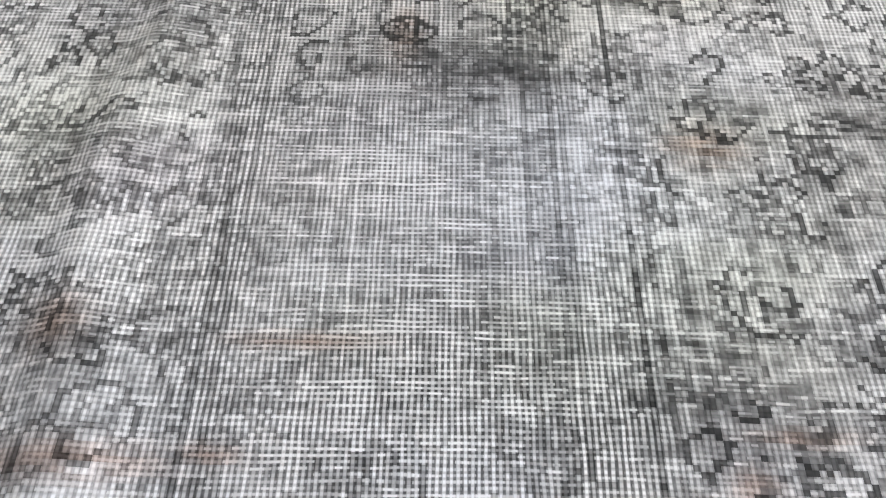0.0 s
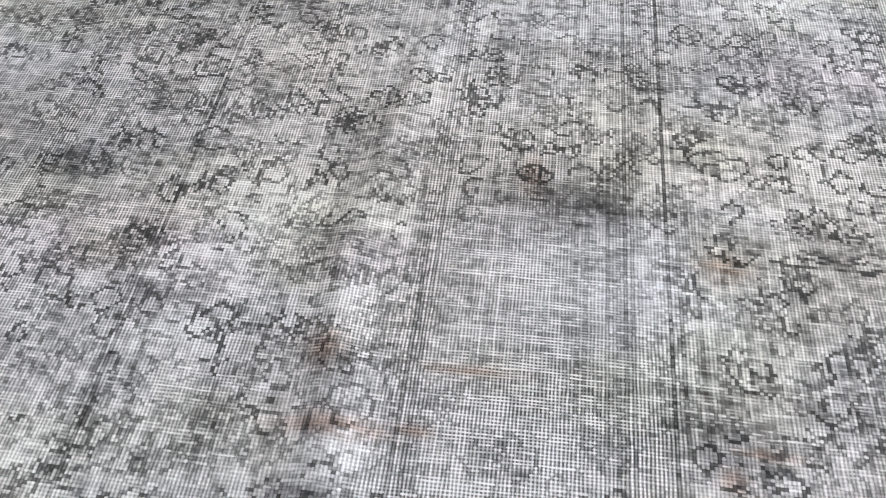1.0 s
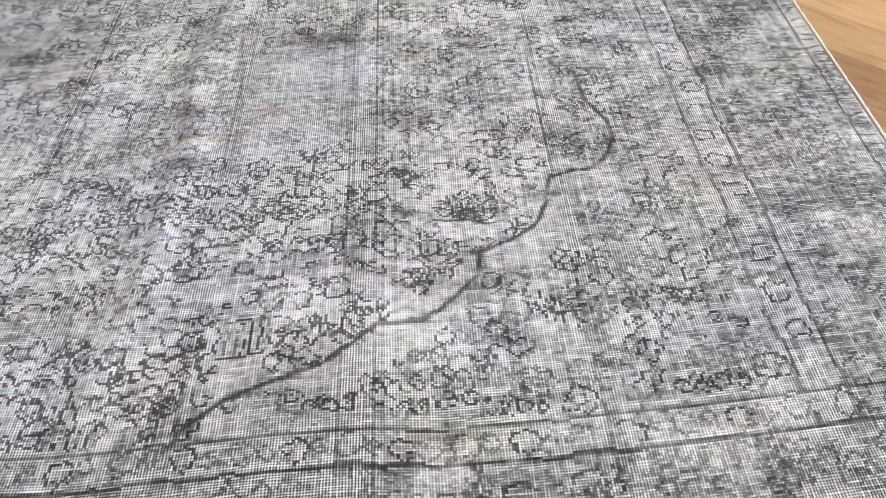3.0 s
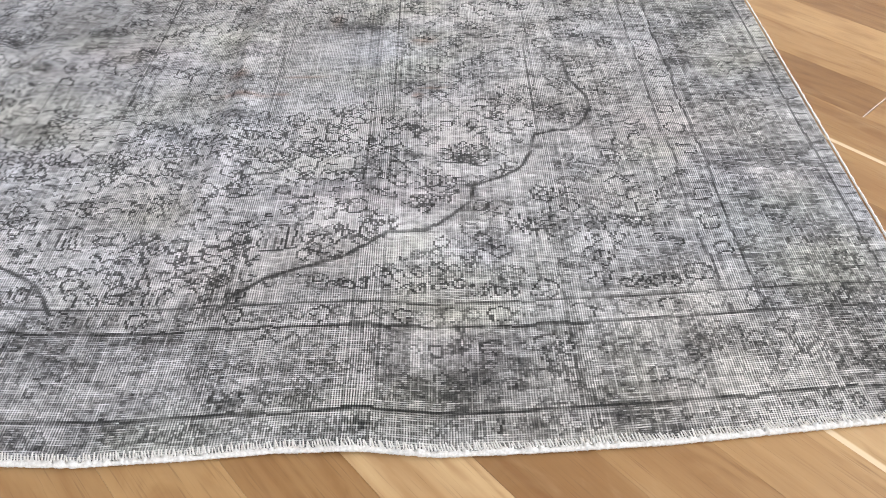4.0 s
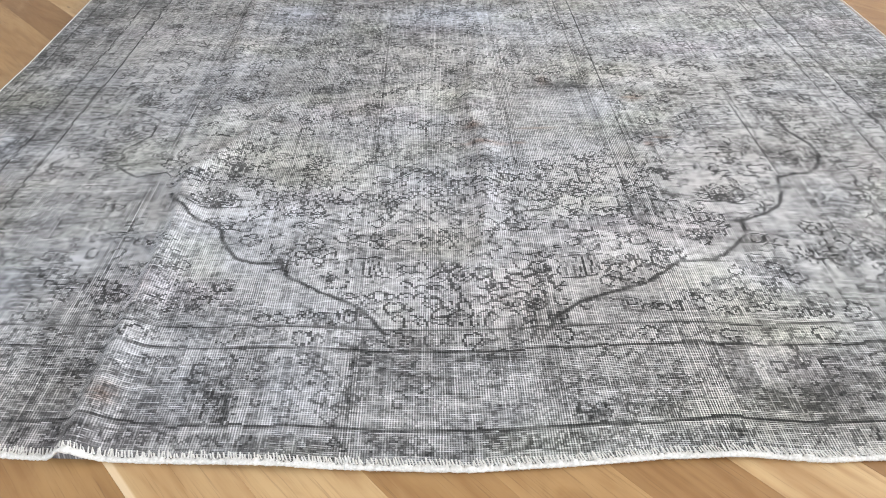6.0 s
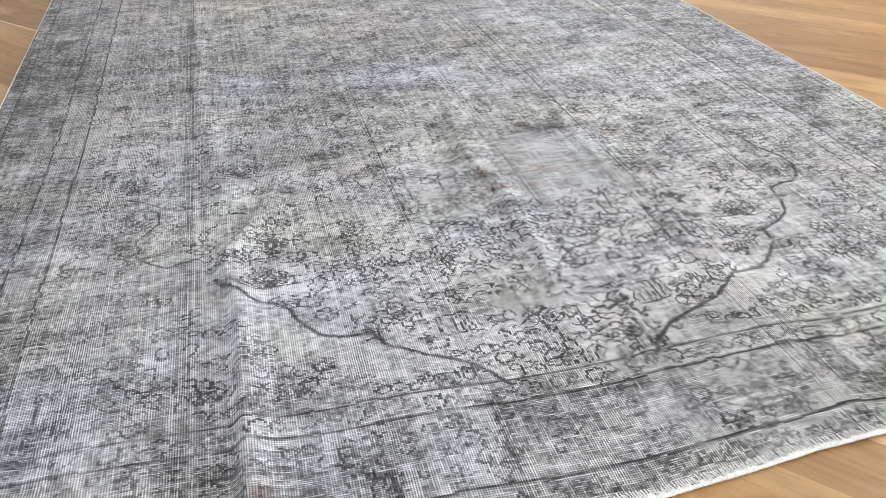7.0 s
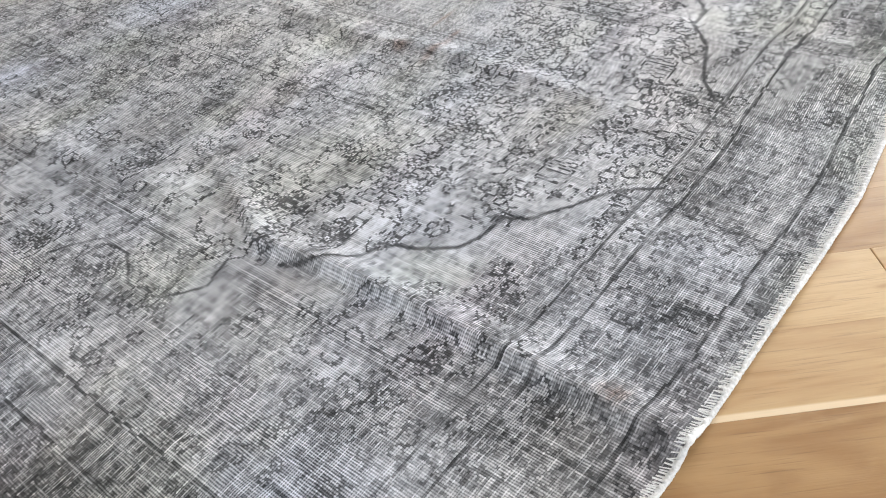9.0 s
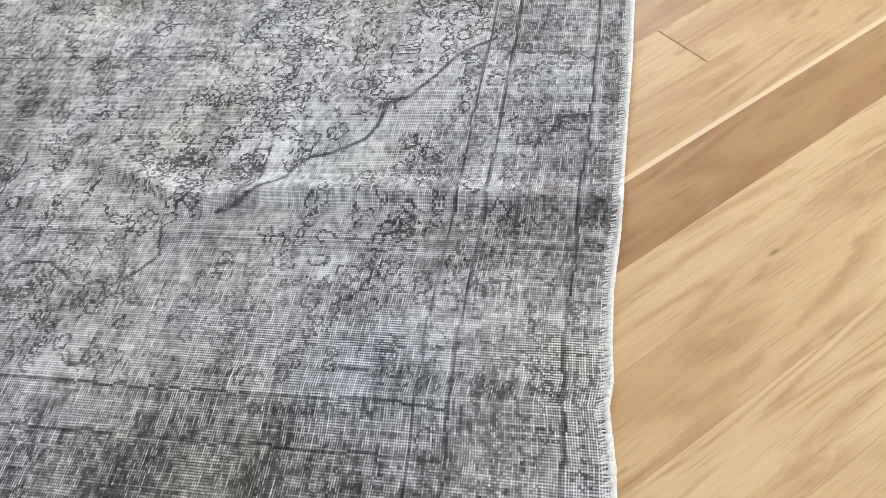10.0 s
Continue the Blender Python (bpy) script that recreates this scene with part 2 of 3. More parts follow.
def lie(x, y):
    """Where the point (x, y) of the flat rug lies on the floor."""
    u = x - XC
    fade = np.clip(1 - (y - Y0) / 1.6, 0, 1) ** 1.5
    wave = np.interp(x, EDGE_X, EDGE_Y)
    lean = np.where(u < 0, np.maximum(y, 0.9 - 0.3 * y), y)
    xx = XC + u * (1 + 0.022 * lean * np.minimum(1, (u / HALF) ** 2))
    yy = y + wave * fade
    z = 0.006 + 0.0015 * np.sin(2.1 * x + 1.3 * y) * np.sin(1.7 * y - 0.6 * x)
    z = z + ridge(x, y, ((-0.9, -0.925, 0.85), (-0.7, -0.92, 1.0), (-0.5, -0.918, 1.0), (-0.2, -0.918, 1.0), (-0.03, -0.945, 0.9), (0.1, -0.88, 0.6), (0.3, -0.80, 0.25), (0.5, -0.78, 0.0)), 0.024, 0.027, 0.42)
    z = z + ridge(x, y, ((-0.05, -0.945, 0.0), (0.36, -0.94, 0.7), (0.85, -0.99, 0.8), (2.0, -1.0, 0.6), (3.0, -1.0, 0.3)), 0.010, 0.035, 0.3)
    z = z + ridge(x, y, ((-0.6, -0.3, 0.0), (-0.4, -0.272, 0.6), (-0.2, -0.24, 1.0), (0.1, -0.235, 1.0), (0.37, -0.255, 0.9), (0.77, -0.2, 0.5), (1.1, -0.19, 0.0)), 0.012, 0.03, 0.3)
    z = z + ridge(x, y, ((-0.9, -0.62, 0.6), (-0.4, -0.62, 1.0), (0.0, -0.66, 0.3), (0.3, -0.66, 0.0)), 0.008, 0.10)
    z = z + ridge(x, y, ((-0.9, 0.10, 0.8), (-0.6, 0.1, 0.3), (-0.3, 0.1, 0.0)), 0.005, 0.04)
    return xx, yy, z


def value_noise(step_u, step_v, seed):
    """Smooth noise from 0 to 1 over the knots, with cells of step_u by step_v knots."""
    rng = np.random.default_rng(seed)
    cu, cv = int(NU / step_u) + 3, int(NV / step_v) + 3
    g = rng.random((cv, cu))
    a, b = np.arange(NU) / step_u, np.arange(NV) / step_v
    ia, ib = a.astype(int), b.astype(int)
    fa, fb = a - ia, b - ib
    fa, fb = fa * fa * (3 - 2 * fa), fb * fb * (3 - 2 * fb)
    low = g[ib][:, ia] * (1 - fa) + g[ib][:, ia + 1] * fa
    high = g[ib + 1][:, ia] * (1 - fa) + g[ib + 1][:, ia + 1] * fa
    return low * (1 - fb[:, None]) + high * fb[:, None]


def fbm(step_u, step_v, seed, octaves=3):
    total, weight = 0, 0
    for k in range(octaves):
        w = 0.55 ** k
        total, weight = total + w * value_noise(max(1, step_u / 2 ** k), max(1, step_v / 2 ** k), seed + 97 * k), weight + w
    return np.clip((total / weight - 0.5) * 1.5 + 0.5, 0, 1)


KX = XC - HALF + (np.arange(NU) + 0.5) * KNOT_U
KY = Y0 + (np.arange(NV) + 0.5) * KNOT_V
GX, GY = np.meshgrid(KX, KY)
dark = np.zeros((NV, NU))      # worn drawing
firm = np.zeros((NV, NU))      # outlines that have lasted


def window_of(cx, cy, r):
    i0, i1 = np.searchsorted(KX, (cx - r, cx + r))
    j0, j1 = np.searchsorted(KY, (cy - r, cy + r))
    return slice(j0, j1), slice(i0, i1)


def draw(where, mask, sheet=dark):
    sheet[where] = np.maximum(sheet[where], mask)


def stroke(points, width, strength=1.0, sheet=dark):
    """A line drawn in knots through the points."""
    for (ax, ay), (bx, by) in zip(points, points[1:]):
        where = window_of((ax + bx) / 2, (ay + by) / 2, max(abs(bx - ax), abs(by - ay)) / 2 + 2 * width + 0.01)
        x, y = GX[where], GY[where]
        dx, dy = bx - ax, by - ay
        f = np.clip(((x - ax) * dx + (y - ay) * dy) / (dx * dx + dy * dy + 1e-12), 0, 1)
        d = np.hypot(x - ax - f * dx, y - ay - f * dy)
        draw(where, strength * np.clip(1.5 - d / width, 0, 1), sheet)


PEN = 0.0023                   # one knot wide


def blossom(cx, cy, r, petals, turn, strength, filled=False, sheet=dark):
    """A flower of rounded petals: a cusped outline, the seams between the petals and an eye."""
    where = window_of(cx, cy, r * 1.5 + 0.01)
    x, y = GX[where] - cx, GY[where] - cy
    d, a = np.hypot(x, y), np.arctan2(y, x) + turn
    edge = r * (0.74 + 0.30 * np.abs(np.cos(petals * a / 2)))
    mask = np.clip(1.5 - np.abs(d - edge) / PEN, 0, 1)
    if r > 0.02:
        seam = np.abs(np.cos(petals * a / 2)) * 2 * d / petals
        mask = np.maximum(mask, 0.8 * np.clip(1.4 - seam / PEN, 0, 1) * (d > 0.45 * r) * (d < edge))
        mask = np.maximum(mask, 0.85 * np.clip(1.4 - np.abs(d - r * 0.36) / PEN, 0, 1))
    if filled:
        mask = np.maximum(mask, 0.4 * (d < edge))
    draw(where, strength * mask, sheet)


def leaf(cx, cy, size, turn, strength):
    """A toothed leaf with its rib."""
    where = window_of(cx, cy, size * 1.3 + 0.01)
    c, s = math.cos(turn), math.sin(turn)
    x, y = (GX[where] - cx) * c + (GY[where] - cy) * s, -(GX[where] - cx) * s + (GY[where] - cy) * c
    half = 0.42 * size * np.clip(1 - (x / size) ** 2, 0, 1) * (1 + 0.3 * np.sin(9 * x / size))
    mask = np.clip(1.5 - np.abs(np.abs(y) - half) / PEN, 0, 1) * (np.abs(x) < size)
    if size > 0.022:
        mask = np.maximum(mask, 0.7 * np.clip(1.3 - np.abs(y) / PEN, 0, 1) * (np.abs(x) < 0.7 * size))
    draw(where, strength * mask)


def curl(cx, cy, r, turn, strength):
    """A hook that rolls in on itself."""
    stroke([(cx + r * (1 - 0.09 * k) * math.cos(turn + 0.75 * k), cy + r * (1 - 0.09 * k) * math.sin(turn + 0.75 * k)) for k in range(8)], PEN, strength)


def sprig(cx, cy, size, turn, rng, strength):
    """A bent stem with paired leaves and curls and a bud."""
    pts, a = [(cx, cy)], turn
    for _ in range(6):
        a += rng.uniform(-0.5, 0.5)
        pts.append((pts[-1][0] + size / 6 * math.cos(a), pts[-1][1] + size / 6 * math.sin(a)))
    stroke(pts, PEN * 0.85, strength)
    for k, (x, y) in enumerate(pts[1:-1]):
        side = a + (1.1 if k % 2 else -1.1)
        far = max(0.014, 0.26 * size)
        if far > 0.03:
            leaf(x + far * math.cos(side), y + far * math.sin(side), far * 0.7, side, strength)
        else:
            bend = side + rng.uniform(0.5, 1.2) * (1 if k % 2 else -1)
            ex, ey = x + far * math.cos(side), y + far * math.sin(side)
            stroke([(x, y), (ex, ey), (ex + 0.009 * math.cos(bend), ey + 0.009 * math.sin(bend))], PEN * 0.9, strength)
    blossom(*pts[-1], rng.uniform(0.012, 0.018), rng.choice((4, 5, 6)), a, strength)


def fan(cx, cy, size, strength):
    """A palmette: leaf-shaped rays that open upwards from a bar."""
    for k in range(7):
        a = math.pi / 2 + (k - 3) * 0.36
        h = size * (1.0 - 0.07 * abs(k - 3))
        leaf(cx + 0.62 * h * math.cos(a), cy - 0.4 * size + 0.62 * h * math.sin(a), h * 0.4, a, strength)
        stroke([(cx + (k - 3) * size * 0.08, cy - 0.4 * size), (cx + 0.4 * h * math.cos(a), cy - 0.4 * size + 0.4 * h * math.sin(a))], PEN, strength)
    stroke([(cx - size * 0.75, cy - size * 0.36), (cx - size * 0.4, cy - size * 0.46), (cx + size * 0.4, cy - size * 0.46), (cx + size * 0.75, cy - size * 0.36)], PEN * 1.2, strength)


def basket(cx, cy, size, strength):
    """A hatched, stepped basket with a handle on either side."""
    w, h = size * 0.55, size * 0.36
    for k in range(-3, 4):
        x = cx + k * w / 3.4
        stroke([(x, cy - h * (1 - 0.12 * abs(k))), (x, cy + h * (1 - 0.1 * (k % 2)))], PEN * 0.95, strength)
    stroke([(cx - w, cy + h), (cx - w * 0.5, cy + h * 1.2), (cx + w * 0.5, cy + h * 1.2), (cx + w, cy + h)], PEN, strength)
    stroke([(cx - w * 0.8, cy - h), (cx + w * 0.8, cy - h)], PEN * 1.2, strength)
    for side in (-1, 1):
        x = cx + side * w * 1.25
        stroke([(x, cy + h * 0.9), (x + side * 0.014, cy + h * 0.5), (x, cy), (x + side * 0.016, cy - h * 0.5), (x, cy - h)], PEN, strength)


def scales(cx, cy, width, rows, rng, strength):
    """A column of overlapping rounded petals, set like scales."""
    for j in range(rows):
        y = cy + (j - (rows - 1) / 2) * 0.026
        half = width / 2 * rng.uniform(0.7, 1.1)
        n = max(1, round(2 * half / 0.03))
        for k in range(n):
            x = cx - half + (k + 0.5 * (j % 2) + 0.25) * 0.03
            r = rng.uniform(0.012, 0.016)
            arc = [(x + r * math.cos(a), y + 0.9 * r * math.sin(a)) for a in (-0.5, 0.2, 0.9, 1.57, 2.3, 3.0, 3.6)]
            stroke(arc[:rng.choice((6, 7))], PEN, strength)
            if rng.random() < 0.5:
                stroke([(x - 0.004, y), (x + 0.004, y + 0.002)], PEN, strength)


def hooks(cx, cy, count, rng, strength):
    """A run of small buds, each with a tick on its stalk."""
    for k in range(count):
        x, h = cx + (k - (count - 1) / 2) * 0.029, rng.uniform(0.013, 0.018)
        turn = rng.uniform(0.3, 2.8)
        blossom(x, cy + rng.uniform(-0.006, 0.006), h * 0.8, 3, turn, strength)
        stroke([(x, cy), (x + h * math.cos(turn), cy + h * math.sin(turn)), (x + h * math.cos(turn) + rng.choice((-0.009, 0.009)), cy + h)], PEN * 0.8, strength)


def repeat(points, width, strength):
    """A line with a slight hand-made waver."""
    rng = random.Random(len(points))
    stroke([(x + rng.uniform(-0.002, 0.002), y + rng.uniform(-0.002, 0.002)) for x, y in points], width, strength, firm)


AXIS = -0.275                  # the pattern's line of symmetry
MEDALLION_WEST = ((-0.962, -0.10), (-0.915, -0.178), (-0.88, -0.217), (-0.82, -0.232), (-0.805, -0.285), (-0.765, -0.350), (-0.731, -0.368), (-0.665, -0.376),
                  (-0.634, -0.425), (-0.573, -0.467), (-0.49, -0.510), (-0.463, -0.55), (-0.448, -0.570))
WEST_LOBE = ((-1.172, 0.337), (-1.089, 0.271), (-1.091, 0.189), (-1.139, 0.108), (-1.132, 0.023), (-1.071, -0.026), (-1.0, -0.005))
MEDALLION_EAST = ((-0.150, -0.567), (-0.126, -0.533), (-0.082, -0.497), (0.071, -0.444), (0.145, -0.377), (0.22, -0.371), (0.28, -0.325), (0.316, -0.28),
                  (0.320, -0.234), (0.365, -0.217), (0.42, -0.182), (0.452, -0.11), (0.467, -0.053), (0.549, -0.036), (0.592, 0.0), (0.606, 0.04), (0.604, 0.1), (0.575, 0.17), (0.565, 0.28))


def inside_medallion(x, y):
    edge_w = np.interp(y, (-0.57, -0.5, -0.38, -0.24, 0.0, 0.4), (-0.44, -0.5, -0.66, -0.82, -1.0, -1.02))
    edge_e = np.interp(y, (-0.57, -0.5, -0.37, -0.23, -0.05, 0.4), (-0.15, -0.1, 0.15, 0.32, 0.46, 0.56))
    return (x > edge_w) & (x < edge_e) & (y > -0.56)


def draw_chart():
    rng = random.Random(11)
    wx0, ex0 = XC - HALF, XC + HALF
    taken = {}

    def free(x, y, r):
        i, j = math.floor(x / 0.1), math.floor(y / 0.1)
        near = [q for a in (i - 1, i, i + 1) for b in (j - 1, j, j + 1) for q in taken.get((a, b), ())]
        if any((x - px) ** 2 + (y - py) ** 2 < (r + pr) ** 2 for px, py, pr in near):
            return False
        taken.setdefault((i, j), []).append((x, y, r))
        return True

    # guard stripes along the near end and both sides
    for y, width, strength in ((Y0 + 0.068, 0.0034, 1.0), (Y0 + 0.243, 0.0032, 1.0), (Y0 + 0.298, 0.0030, 0.95)):
        repeat([(wx0 + 0.05 + k * (2 * HALF - 0.1) / 40, y) for k in range(41)], width, strength)
    for x, y_end, strength in ((ex0 - 0.045, 0.07, 0.85), (ex0 - 0.297, 0.243, 0.95), (ex0 - 0.365, 0.298, 0.85), (wx0 + 0.045, 0.07, 0.8), (wx0 + 0.285, 0.243, 1.0), (wx0 + 0.205, 0.25, 0.95)):
        repeat([(x, Y0 + y_end + k * (Y1 - Y0 - y_end) / 60) for k in range(61)], 0.0028, strength)
    # medallion outline, with the thin echo that runs inside it
    for line, width in ((MEDALLION_WEST, 0.0048), (MEDALLION_EAST, 0.0048), (WEST_LOBE, 0.0032)):
        stroke(line, width, 1.0, firm)
        stroke([(x + 0.012, y + 0.014) for x, y in line], 0.002, 0.35)
    # border rosettes and the small squares of the guard
    for k in range(-1, 3):
        cx = 0.24 + 1.006 * (k - 1)
        stroke([(cx + 0.012 * a, -0.669 + 0.012 * b) for a, b in ((-1, -1), (1, -1), (1, 1), (-1, 1), (-1, -1))], 0.0028, 0.95, firm)
        blossom(cx, -0.669, 0.062, 8, 0.3, 0.5, sheet=firm)
        sprig(cx - 0.35, -0.70, 0.22, 0.5, rng, 0.6)
        sprig(cx + 0.35, -0.66, 0.22, 2.6, rng, 0.6)
        blossom(cx - 0.5, -0.685, 0.03, 4, 0.78, 0.7)
    for k in range(34):
        cx = wx0 + 0.08 + k * 0.078
        blossom(cx, Y0 + 0.271, 0.019, (8, 5)[k % 2], 0.78, (0.95, 0.7)[k % 2])
        hooks(cx + 0.032, Y0 + 0.271, 1, rng, 0.7)
    for k in range(46):
        cy = -0.45 + k * 0.08
        for x, s in ((ex0 - 0.332, 0.85), (wx0 + 0.245, 0.55)):
            blossom(x, cy, 0.019, 4 + k % 2, 0.78, s)
            stroke([(x - 0.022, cy + 0.036), (x + 0.022, cy + 0.042)], PEN, 0.6)
    for k in range(9):
        cy = -0.25 + k * 0.42
        for x in (ex0 - 0.17, wx0 + 0.12):
            blossom(x, cy, 0.016, 4, 0.78, 0.7)
            blossom(x, cy, 0.06, 8, 0.3, 0.4)
            sprig(x - 0.02, cy + 0.12, 0.16, 1.5, rng, 0.6)
    # hooked figures of the outer guard
    x = wx0 + 0.06
    while x < ex0 - 0.06:
        h, y, kind = rng.uniform(0.022, 0.034), Y0 + 0.024, rng.random()
        if kind < 0.3:
            hooks(x, y + 0.014, 2, rng, 0.65)
            x += 0.02
        elif kind < 0.6:
            curl(x, y + 0.016, 0.014, rng.uniform(0, 6), 0.7)
        elif kind < 0.8:
            blossom(x, y + 0.016, rng.uniform(0.011, 0.015), 4, 0.78, 0.7, True)
        else:
            leaf(x, y + 0.016, 0.018, rng.uniform(0.9, 2.2), 0.75)
        x += rng.uniform(0.026, 0.05)
    # a darned spot and the hooked figures of the cross stripe beside it
    stroke([(-1.266, -0.43), (-1.267, -0.478)], 0.0040, 1.0, firm)
    for k in range(9):
        y = -0.30 - 0.024 * k
        curl(-1.342 + rng.uniform(-0.006, 0.006), y, 0.013, rng.uniform(0, 6), 0.8)
        stroke([(-1.365, y), (-1.318, y + rng.uniform(-0.006, 0.006))], PEN, 0.7)
    y = Y0 + 0.1
    while y < Y1 - 0.1:
        for x in (ex0 - 0.035, wx0 + 0.012):
            stroke([(x, y), (x + 0.02, y + rng.uniform(-0.008, 0.012))], 0.0028, 0.75)
        y += rng.uniform(0.022, 0.04)
    # figures that come in pairs about the axis: baskets, fans, flowers, petal columns, hooked runs
    for away, y, kind, size in ((0.215, -0.388, "basket", 0.085), (0.575, -0.125, "fan", 0.075), (0.616, 0.432, "fan", 0.10), (0.885, 0.41, "fan", 0.085), (0.105, -0.375, "rose", 0.042),
                                (0.405, -0.265, "box", 0.04), (0.47, -0.285, "rose", 0.024), (0.83, -0.395, "rose", 0.032), (0.815, -0.458, "leaf", 0.04), (0.825, -0.515, "leaf", 0.036),
                                (0.745, -0.27, "rose", 0.026), (0.80, -0.272, "rose", 0.022), (0.955, -0.30, "leaf", 0.034), (0.93, -0.36, "box", 0.034), (0.975, -0.42, "box", 0.04)):
        for side in (-1, 1):
            px, s = AXIS + side * away, 0.95 if y < 0.1 else 0.85
            free(px, y, size * (0.75 if kind in ("fan", "basket") else 1.0))
            if kind == "basket":
                basket(px, y, size, s)
            elif kind == "fan":
                fan(px, y, size, s)
            elif kind == "rose":
                blossom(px, y, size, 6, 0.3 * side, s)
            elif kind == "leaf":
                leaf(px, y, size, math.pi / 2 - side * 0.7, s)
            else:
                hooks(px, y, 2, rng, s)
    for cx, cy, width, rows in ((-0.165, -0.445, 0.07, 3), (-0.39, -0.285, 0.075, 2), (-0.395, -0.205, 0.08, 2), (-0.39, -0.455, 0.07, 2), (-0.17, -0.29, 0.07, 2),
                                (0.36, 0.06, 0.10, 3), (-0.88, 0.06, 0.10, 3), (0.03, -0.2, 0.09, 2), (-0.60, -0.22, 0.10, 3)):
        scales(cx, cy, width, rows, rng, 0.95)
        for f in (-1, 1):
            free(cx + f * width / 4, cy, 0.013 * rows)
    for cx, cy, count in ((-0.03, -0.50, 4), (0.07, -0.515, 3), (0.235, -0.525, 4), (0.36, -0.53, 3), (-0.54, -0.54, 3), (-0.63, -0.535, 4), (-0.36, -0.535, 2), (0.64, -0.53, 4), (-0.98, -0.53, 4), (-1.1, -0.54, 3)):
        hooks(cx, cy, count, rng, 0.9)
        for k in range(count):
            free(cx + (k - (count - 1) / 2) * 0.026, cy, 0.016)
    # a garland of small flowers across the medallion
    for k in range(21):
        x, y = -0.74 + 0.047 * k, -0.105 + rng.uniform(-0.014, 0.014)
        if free(x, y, 0.018):
            blossom(x, y, rng.uniform(0.019, 0.025), rng.choice((5, 6)), rng.uniform(0, 6), 0.95)
    # two stems that rise from the foot of the medallion
    for side in (-1, 1):
        stroke([(AXIS + side * d, y) for d, y in ((0.012, -0.55), (0.03, -0.46), (0.045, -0.40), (0.03, -0.33), (0.055, -0.25), (0.12, -0.18), (0.2, -0.16))], PEN, 0.9)
    # florals of the main borders and of the field, none on top of another, mirrored about the axis
    x0, x1, y0, y1 = wx0 + 0.31, ex0 - 0.39, Y0 + 0.32, Y1 - 0.35
    for _ in range(26000):
        x, y = rng.uniform(AXIS, ex0 - 0.06), rng.uniform(Y0 + 0.09, Y1 - 0.1)
        for side in (1, -1):
            px, py = AXIS + side * (x - AXIS) + rng.uniform(-0.004, 0.004), y + rng.uniform(-0.004, 0.004)
            field = x0 < px < x1 and y0 < py < y1
            border = px < wx0 + 0.19 or px > ex0 - 0.28 or py < Y0 + 0.225
            if not field and not border:
                continue
            strong = inside_medallion(px, py)
            near = inside_medallion(px - 0.13, py + 0.02) or inside_medallion(px + 0.16, py + 0.02)
            if field and not strong and near and py < 0.0:
                continue
            bold = strong and py < 0.05
            s = rng.uniform(0.75, 1.0) if bold else rng.uniform(0.55, 0.9)
            s *= 0.88 if border else 1.0
            kind, r = rng.random(), rng.uniform(0.013, 0.028)
            if not free(px, py, r * (0.80 if bold else 0.85)):
                continue
            if kind < 0.36:
                blossom(px, py, r, rng.choice((4, 5, 6)), rng.uniform(0, 6), s, rng.random() < 0.1)
            elif kind < 0.52 and r > 0.017:
                leaf(px, py, r * 1.25, rng.uniform(0, 6), s)
            elif kind < 0.66:
                curl(px, py, r * 0.85, rng.uniform(0, 6), s)
            elif kind < 0.94:
                turn = rng.uniform(0, 6)
                sprig(px - r * 1.5 * math.cos(turn), py - r * 1.5 * math.sin(turn), r * 3.2, turn, rng, s)
            else:
                hooks(px, py, 2, rng, s)


